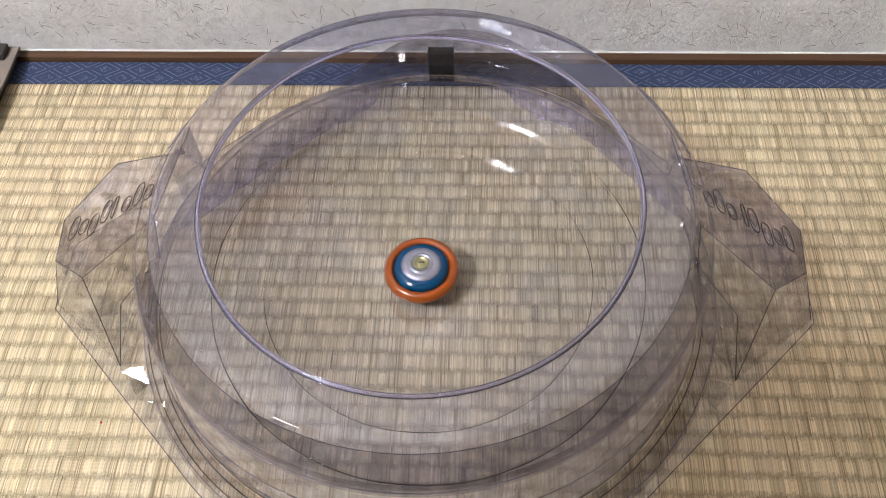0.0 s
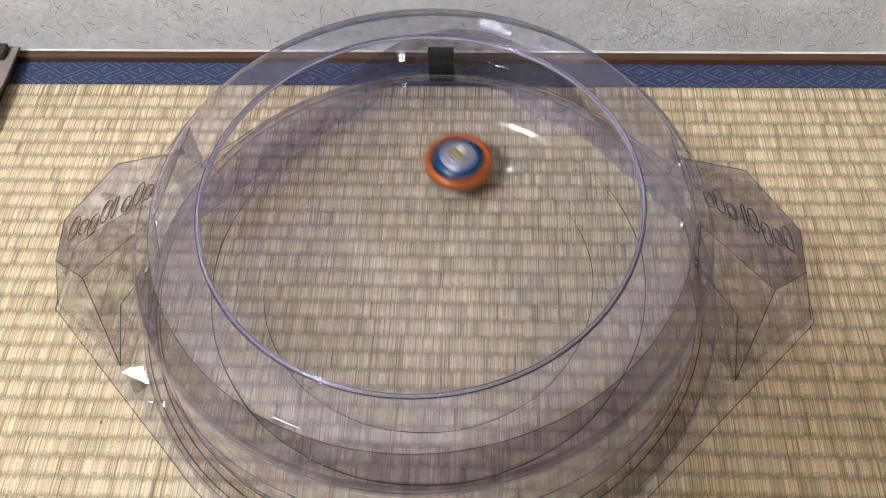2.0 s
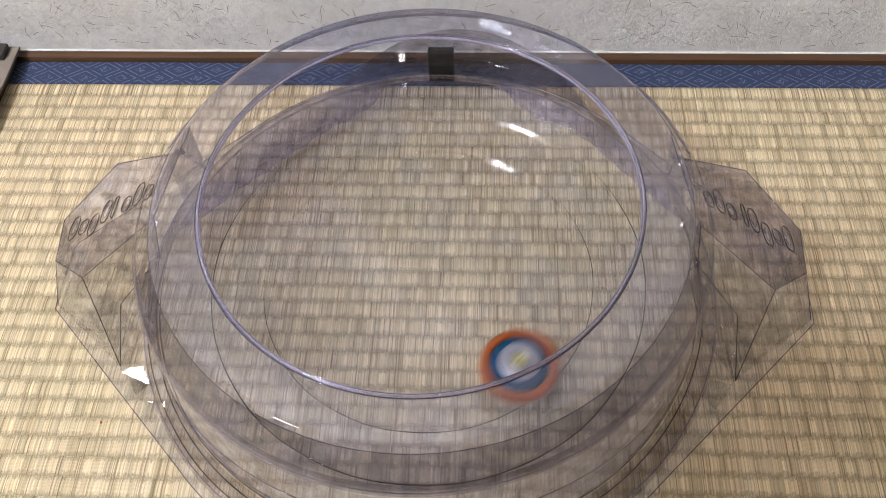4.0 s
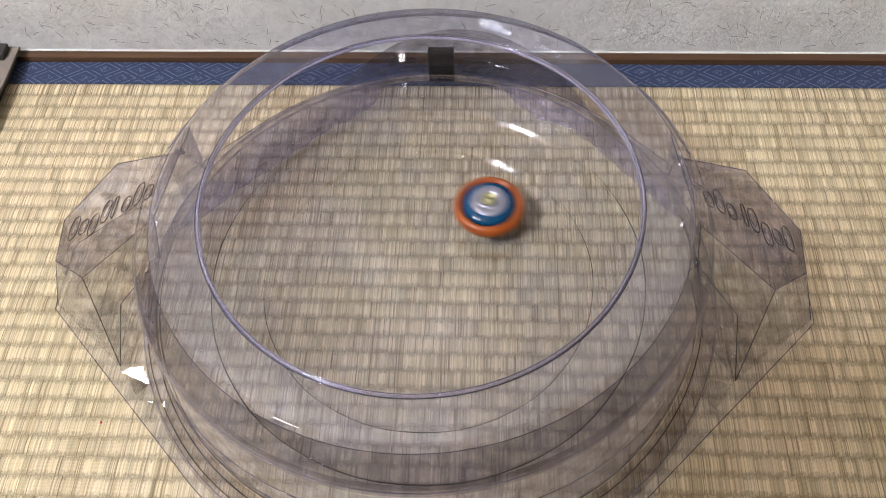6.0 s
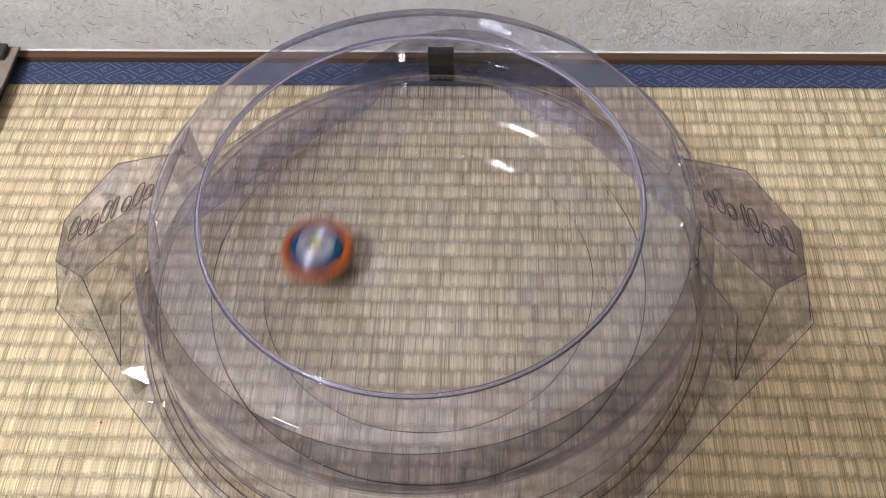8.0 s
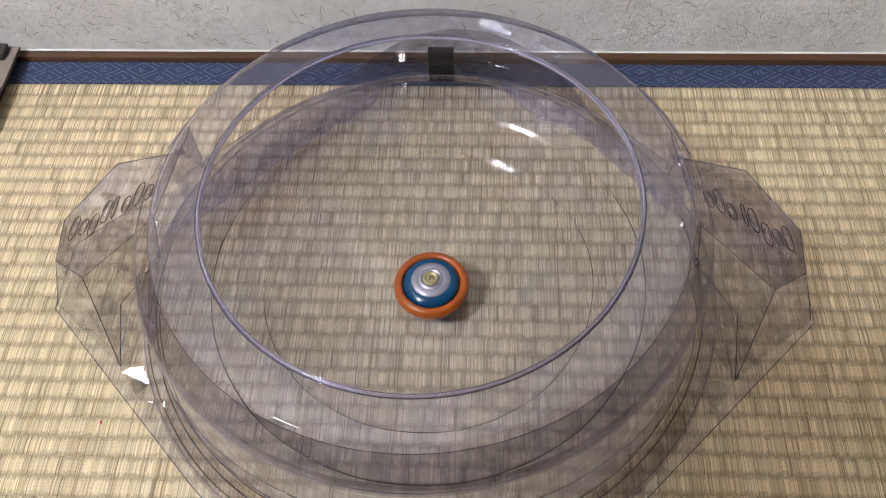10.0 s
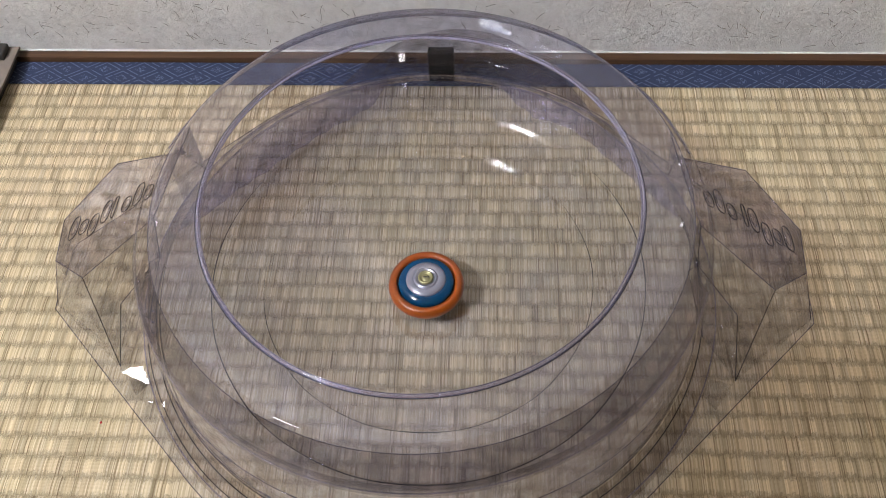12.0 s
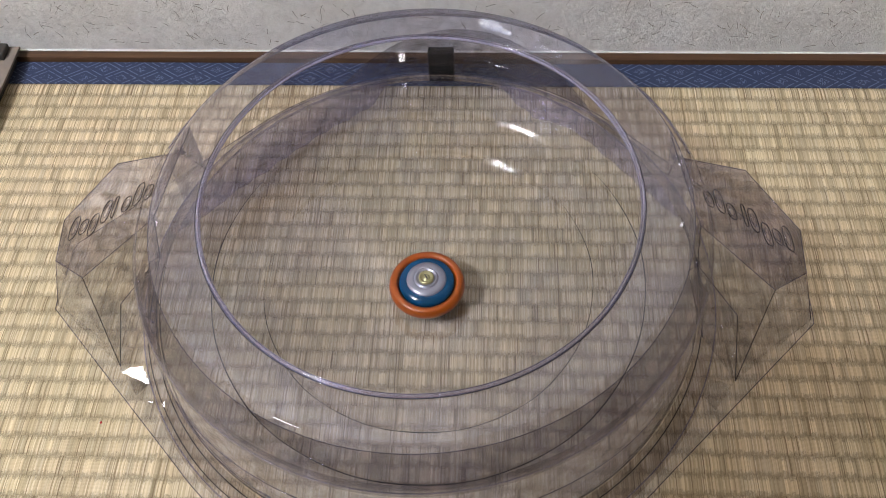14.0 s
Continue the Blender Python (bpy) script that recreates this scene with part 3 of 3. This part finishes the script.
    # small facets added at the glints, angled between lamp and camera
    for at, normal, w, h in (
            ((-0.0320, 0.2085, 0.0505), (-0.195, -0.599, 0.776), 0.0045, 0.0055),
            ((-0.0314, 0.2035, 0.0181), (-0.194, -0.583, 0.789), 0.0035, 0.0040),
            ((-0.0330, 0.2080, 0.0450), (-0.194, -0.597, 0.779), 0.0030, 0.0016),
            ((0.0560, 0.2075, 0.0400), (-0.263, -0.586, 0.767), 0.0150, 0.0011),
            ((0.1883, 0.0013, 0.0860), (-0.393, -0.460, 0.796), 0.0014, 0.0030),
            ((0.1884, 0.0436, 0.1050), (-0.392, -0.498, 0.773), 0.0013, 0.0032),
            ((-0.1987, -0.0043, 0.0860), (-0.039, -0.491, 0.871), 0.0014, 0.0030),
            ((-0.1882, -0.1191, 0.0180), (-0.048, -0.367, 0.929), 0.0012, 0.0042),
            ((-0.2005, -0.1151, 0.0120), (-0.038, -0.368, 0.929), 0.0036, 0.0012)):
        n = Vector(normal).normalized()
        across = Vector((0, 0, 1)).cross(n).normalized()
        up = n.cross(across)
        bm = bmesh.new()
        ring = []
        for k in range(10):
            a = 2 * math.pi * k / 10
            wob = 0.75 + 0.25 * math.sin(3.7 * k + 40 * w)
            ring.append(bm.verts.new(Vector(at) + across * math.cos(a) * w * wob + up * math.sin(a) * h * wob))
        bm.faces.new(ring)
        part("glint_facet", bm, CLEAR, root, "small facet added and angled to glint at the camera")
    # dull patches added to the flange, tilted so that a highlight shows
    for at, w, h in (((0.0478, 0.1660, 0.1258), 0.0110, 0.0048), ((0.0600, 0.1580, 0.1258), 0.0060, 0.0026)):
        n = Vector((-0.266, -0.605, 0.751)).normalized()
        across = Vector((0, 0, 1)).cross(n).normalized()
        up = n.cross(across)
        bm = bmesh.new()
        hub = bm.verts.new(Vector(at) - n * 0.0004)
        ring = [bm.verts.new(Vector(at) + across * math.cos(2 * math.pi * k / 20) * w * (0.95 + 0.05 * math.sin(2.6 * k)) + up * math.sin(2 * math.pi * k / 20) * h * (0.95 + 0.05 * math.sin(3.7 * k))) for k in range(20)]
        for k in range(20):
            bm.faces.new((hub, ring[k], ring[(k + 1) % 20]))
        part("flange_highlight", bm, HIGHLIGHT_PATCH, root, "dull patch added and tilted for a highlight on the flange")
    # arched sheet added behind the pockets; the wall's dark reflection is its tint
    bm = bmesh.new()
    for r in (0.2190,):
        lines = []
        for k in range(21):
            a = radians(50.0 + 64.0 * k / 20)
            crown = 0.078 - 0.052 * (k / 10 - 1) ** 2
            lines.append([bm.verts.new(((r - d) * math.cos(a), (r - d) * math.sin(a), 0.0215 + (crown - 0.0215) * f)) for f, d in ((0.0, 0.0), (0.35, 0.0006), (0.7, 0.0018), (1.0, 0.0036))])
        for a, b in zip(lines, lines[1:]):
            for k in range(3):
                bm.faces.new((a[k], a[k + 1], b[k + 1], b[k]))
    part("back_shade_sheet", bm, SHADED_CLEAR, root, "arched sheet added to darken the back wall")
    # moulded pockets at the back, to both sides of the middle
    for x0, x1, w0, w1 in ((-0.0452, -0.0198, -0.0508, -0.0200), (0.0244, 0.0496, 0.0220, 0.0578)):
        y0, y1, z0, z1 = 0.2125, 0.2245, 0.0205, 0.0335
        corner = [Vector(v) for v in ((w0, y0, z0), (w1, y0, z0), (x1, y0 - 0.0005, z1 + 0.008), (x0, y0 - 0.0005, z1 + 0.008), (w0 + 0.003, y1, z0), (w1 - 0.003, y1, z0), (x1 - 0.002, y1, z1), (x0 + 0.002, y1, z1))]
        pocket = part("pocket", facets([tuple(v) for v in corner], [(4, 5, 6, 7), (0, 3, 7, 4), (1, 2, 6, 5)], False), SHADED_CLEAR, root, "moulded pocket in the back wall", smooth=False)
        bm = bmesh.new()
        for a, b in ((0, 3), (1, 2), (2, 3), (4, 7), (5, 6), (6, 7), (3, 7), (2, 6)):
            tube_along(bm, [corner[a], corner[a].lerp(corner[b], 0.5), corner[b]], 0.0004, 5)
        part("pocket_edge", bm, CLEAR_EDGE, pocket)
    return root


# ---- the spinning top ----
def spinning_top():
    root = tagged(new("spinning_top"), "orange, blue and silver spinning top with a gold bolt", "spinning top")
    part("tip", lathe([(0.0, 0.0), (0.0022, 0.0004), (0.0035, 0.0025), (0.006, 0.006), (0.011, 0.0085), (0.015, 0.0095), (0.012, 0.012), (0, 0.012)], 48), BLACK, root)
    part("disc", lathe([(0.0, 0.0098), (0.018, 0.0098), (0.0235, 0.011), (0.0245, 0.0135), (0.020, 0.0150), (0, 0.0150)], 64), SILVER, root)
    part("layer_ring", lathe([(0.020, 0.0135), (0.0265, 0.0132), (0.0288, 0.0148), (0.0298, 0.0175), (0.0294, 0.0205), (0.0280, 0.0228), (0.0260, 0.0238), (0.0238, 0.0234), (0.0228, 0.0222), (0.0225, 0.0190), (0.0200, 0.0180)], 96, True), ORANGE, root, "orange outer ring")
    part("layer_top", lathe([(0.0, 0.0175), (0.0214, 0.0180), (0.0219, 0.0212), (0.0217, 0.0232), (0.0206, 0.0246), (0.0192, 0.0253), (0.0183, 0.0258), (0.0170, 0.0263), (0.0150, 0.0264), (0.0, 0.0262)], 96), BLUE, root, "glossy blue dome")
    part("cap", lathe([(0.0158, 0.0256), (0.0155, 0.0266), (0.0145, 0.0274), (0.0126, 0.0279), (0.0108, 0.0282), (0.0100, 0.0280), (0.0095, 0.0279), (0.0090, 0.0285), (0.0084, 0.0293), (0.0077, 0.0292), (0.0070, 0.0280), (0.0, 0.0279)], 96), SILVER, root, "silver cap")
    bolt = part("bolt", lathe([(0.0060, 0.0278), (0.0060, 0.0296), (0.0054, 0.0303), (0.0044, 0.0301), (0.0038, 0.0286), (0.0027, 0.0285), (0.0022, 0.0296), (0.0014, 0.0299), (0.0, 0.0297)], 48), GOLD, root, "gold bolt")
    # the slot's shade, put in as a dark bar
    bm = bmesh.new()
    box(bm, -0.0022, -0.0005, 0.0284, 0.0028, 0.0005, 0.02999, 0.0001)
    part("slot", bm, CARD_DARK, bolt, "dark bar in place of the shaded slot")
    return root


# ---- small things about ----
def board_box():
    root = tagged(new("folded_board"), "grey-brown folded board lying by the wall", "board")
    bm = bmesh.new()
    box(bm, -0.70, -0.10, 0.0132, -0.4192, 0.2560, 0.0160, 0.0006)
    part("panel", bm, CARD, root, smooth=False)
    # shade on the board's side, put into a set-back dark fold
    bm = bmesh.new()
    box(bm, -0.70, -0.10, 0.0064, -0.4260, 0.2545, 0.0130, 0.0006)
    box(bm, -0.70, -0.10, 0.0008, -0.4260, 0.2500, 0.0062, 0.0006)
    part("panel", bm, CARD_DARK, root, "lower fold, darkened for the shade on its side", smooth=False)
    bm = bmesh.new()
    box(bm, -0.70, 0.236, 0.0161, -0.428, 0.2540, 0.0225, 0.0015)
    part("latch", bm, CARD_DARK, root, "dark latch")


def black_clip():
    bm = bmesh.new()
    box(bm, -0.0095, 0.2155, 0.0112, 0.0148, 0.2245, 0.0475, 0.0018)
    tagged(part("black_clip", bm, BLACK), "small black plastic block standing behind the stadium wall", "clip")


def unseen_shade_blocker():
    # unseen board and stand, added to shade the mat's near right corner
    root = tagged(new("unseen_shade_stand"), "unseen dark board on a stand, added to shade the mat's corner", "stand")
    bm = bmesh.new()
    box(bm, -0.370, -0.230, 0.014, -0.015, 0.118, 0.022, 0.003)
    shade_board = part("shade_board", bm, BLACK, root, "flat dark board that blocks the lamp")
    shade_board.matrix_local = EYE
    grip = EYE @ Vector((-0.15, -0.12, 0.024))
    pole = [grip, grip + Vector((-0.02, -0.16, 0.05)), Vector((grip.x - 0.02, grip.y - 0.20, 0.52)), Vector((grip.x - 0.02, grip.y - 0.20, 0.012))]
    part("pole", tube_along(bmesh.new(), pole, 0.009, 10), BLACK, root)
    base = part("base", lathe([(0, 0.0), (0.11, 0.0), (0.115, 0.004), (0.11, 0.010), (0.02, 0.016), (0, 0.016)], 48), BLACK, root)
    base.location = (grip.x - 0.02, grip.y - 0.20, 0.0)


def flecks():
    rng = random.Random(5)
    bm = bmesh.new()
    bmesh.ops.create_icosphere(bm, subdivisions=1, radius=0.0011)
    for v in bm.verts:
        v.co = Vector((v.co.x * rng.uniform(0.7, 1.2), v.co.y * rng.uniform(0.7, 1.2), v.co.z * 0.6))
    fleck = tagged(part("fleck", bm, RED_FLECK), "tiny red fleck on the tatami", "fleck")
    fleck.location = (-0.2402, -0.1275, 0.0004)


room()
ceiling_lamp()
tube_lamp()
wall_fibres()
board_box()
black_clip()
unseen_shade_blocker()
ARENA = stadium()
TOP = spinning_top()
flecks()


def bowl_height(r):
    return float(np.interp(r, [0.0, 0.07, 0.105, 0.127, 0.138, 0.155, 0.1727, 0.208], [0.0048, 0.0053, 0.0062, 0.0074, 0.0105, 0.0116, 0.0150, 0.0200]))


def motions():
    """The top circles in the bowl, ever faster and closer, and settles in the middle."""
    rows = [
        (0.0, -0.004, -0.002), (0.1, -0.022, -0.000), (0.2, -0.036, -0.006), (0.3, -0.042, -0.026), (0.4, -0.027, -0.046), (0.5, 0.004, -0.055), (0.6, 0.035, -0.037),
        (0.7, 0.044, 0.002), (0.8, 0.017, 0.044), (0.9, -0.034, 0.069), (1.0, -0.089, 0.060), (1.1, -0.125, 0.020), (1.2, -0.122, -0.038), (1.3, -0.098, -0.087),
        (1.4, -0.072, -0.121), (1.5, -0.048, -0.131), (1.6, -0.028, -0.128), (1.7, 0.001, -0.103), (1.8, 0.038, -0.054), (1.9, 0.052, 0.028), (2.0, 0.022, 0.108),
        (2.1, -0.029, 0.149), (2.2, -0.075, 0.151), (2.3, -0.107, 0.113), (2.4, -0.127, 0.085), (2.5, -0.138, 0.064), (2.6, -0.142, 0.045), (2.7, -0.139, 0.033),
        (2.8, -0.131, 0.022), (2.9, -0.108, 0.002), (3.0, -0.066, -0.033), (3.1, -0.009, -0.063), (3.2, 0.054, -0.052), (5.3, -0.091, 0.010), (5.4, -0.075, -0.055),
        (5.5, -0.023, -0.096), (5.6, 0.038, -0.103), (5.7, 0.089, -0.073), (5.8, 0.109, -0.020), (5.9, 0.094, 0.029), (6.0, 0.049, 0.061), (6.1, -0.008, 0.060),
        (6.2, -0.055, 0.028), (6.3, -0.072, -0.027), (6.4, -0.050, -0.076), (6.5, -0.000, -0.098), (6.6, 0.045, -0.089), (6.7, 0.076, -0.058), (6.8, 0.085, -0.014),
        (6.9, 0.064, 0.023), (7.0, 0.020, 0.046), (7.1, -0.032, 0.036), (7.2, -0.064, -0.007), (7.3, -0.061, -0.050), (7.4, -0.033, -0.082), (7.5, 0.050, -0.046),
        (7.6, -0.012, 0.035), (7.7, -0.067, -0.043), (7.8, 0.025, -0.068), (7.9, 0.030, 0.049), (8.0, -0.090, 0.015), (8.1, -0.019, -0.075), (8.2, 0.045, 0.016),
        (10.3, -0.0013, -0.0151), (10.4, 0.0015, -0.0137), (10.5, 0.0026, -0.0165), (10.6, 0.0004, -0.0166), (10.7, -0.0004, -0.0145), (10.8, 0.0014, -0.0145), (10.9, 0.0019, -0.0166),
        (11.0, 0.0001, -0.0166), (11.3, 0.0010, -0.0161), (11.6, 0.0005, -0.0156), (14.0, 0.0010, -0.0155),
    ]
    # the unseen rounds: on round the bowl, then a closing spiral
    turns = [(3.2, 5.3, 3, 0.0), (8.2, 10.3, 6, 0.0)]
    cx, cy = 0.0, -0.012
    times = [r[0] for r in rows]

    def polar(p):
        return math.hypot(p[1] - cx, p[2] - cy), math.atan2(p[2] - cy, p[1] - cx)

    def place(t):
        for t0, t1, rounds, _ in turns:
            if t0 < t < t1:
                p, q = rows[times.index(t0)], rows[times.index(t1)]
                (r0, a0), (r1, a1) = polar(p), polar(q)
                a1 = a0 + (a1 - a0) % (2 * math.pi) + 2 * math.pi * (rounds - 1)
                f = (t - t0) / (t1 - t0)
                a = a0 + (a1 - a0) * f
                if t0 < 5:
                    r = r0 + (r1 - r0) * f + 0.028 * math.sin(math.pi * f)
                else:
                    r = r1 + (r0 - r1) * (1 - f) ** 1.5
                return cx + r * math.cos(a), cy + r * math.sin(a)
        i = max(k for k in range(len(times)) if times[k] <= t + 1e-6)
        if i == len(rows) - 1:
            return rows[i][1], rows[i][2]
        p, q = rows[i], rows[i + 1]
        f = (t - p[0]) / (q[0] - p[0])
        if 7.35 < t < 8.2:
            (r0, a0), (r1, a1) = polar(p), polar(q)
            a1 = a0 + (a1 - a0) % (2 * math.pi)
            r, a = r0 + (r1 - r0) * f, a0 + (a1 - a0) * f
            return cx + r * math.cos(a), cy + r * math.sin(a)
        o = rows[i - 1] if i and p[0] - rows[i - 1][0] < 1 else p
        s = rows[i + 2] if i + 2 < len(rows) and rows[i + 2][0] - q[0] < 1 else q
        h = q[0] - p[0]
        out = []
        for k in (1, 2):
            m0 = (q[k] - o[k]) / (q[0] - o[0]) * h
            m1 = (s[k] - p[k]) / (s[0] - p[0]) * h
            out.append((2 * f**3 - 3 * f**2 + 1) * p[k] + (f**3 - 2 * f**2 + f) * m0 + (3 * f**2 - 2 * f**3) * q[k] + (f**3 - f**2) * m1)
        return out[0], out[1]

    keyed = []
    for k in range(14 * FPS + 1):
        t = k / FPS
        x, y = place(t)
        r = math.hypot(x, y)
        lean = min(r / 0.15, 1.0) * 0.8
        a = math.atan2(y, x)
        tilt = Matrix.Rotation(radians(-lean), 4, Vector((-math.sin(a), math.cos(a), 0)))
        spin = Matrix.Rotation(radians(-76.0 * k), 4, "Z")
        keyed.append((t, Matrix.Translation((x, y, bowl_height(r))) @ tilt @ spin))
    walk(TOP, keyed)


motions()
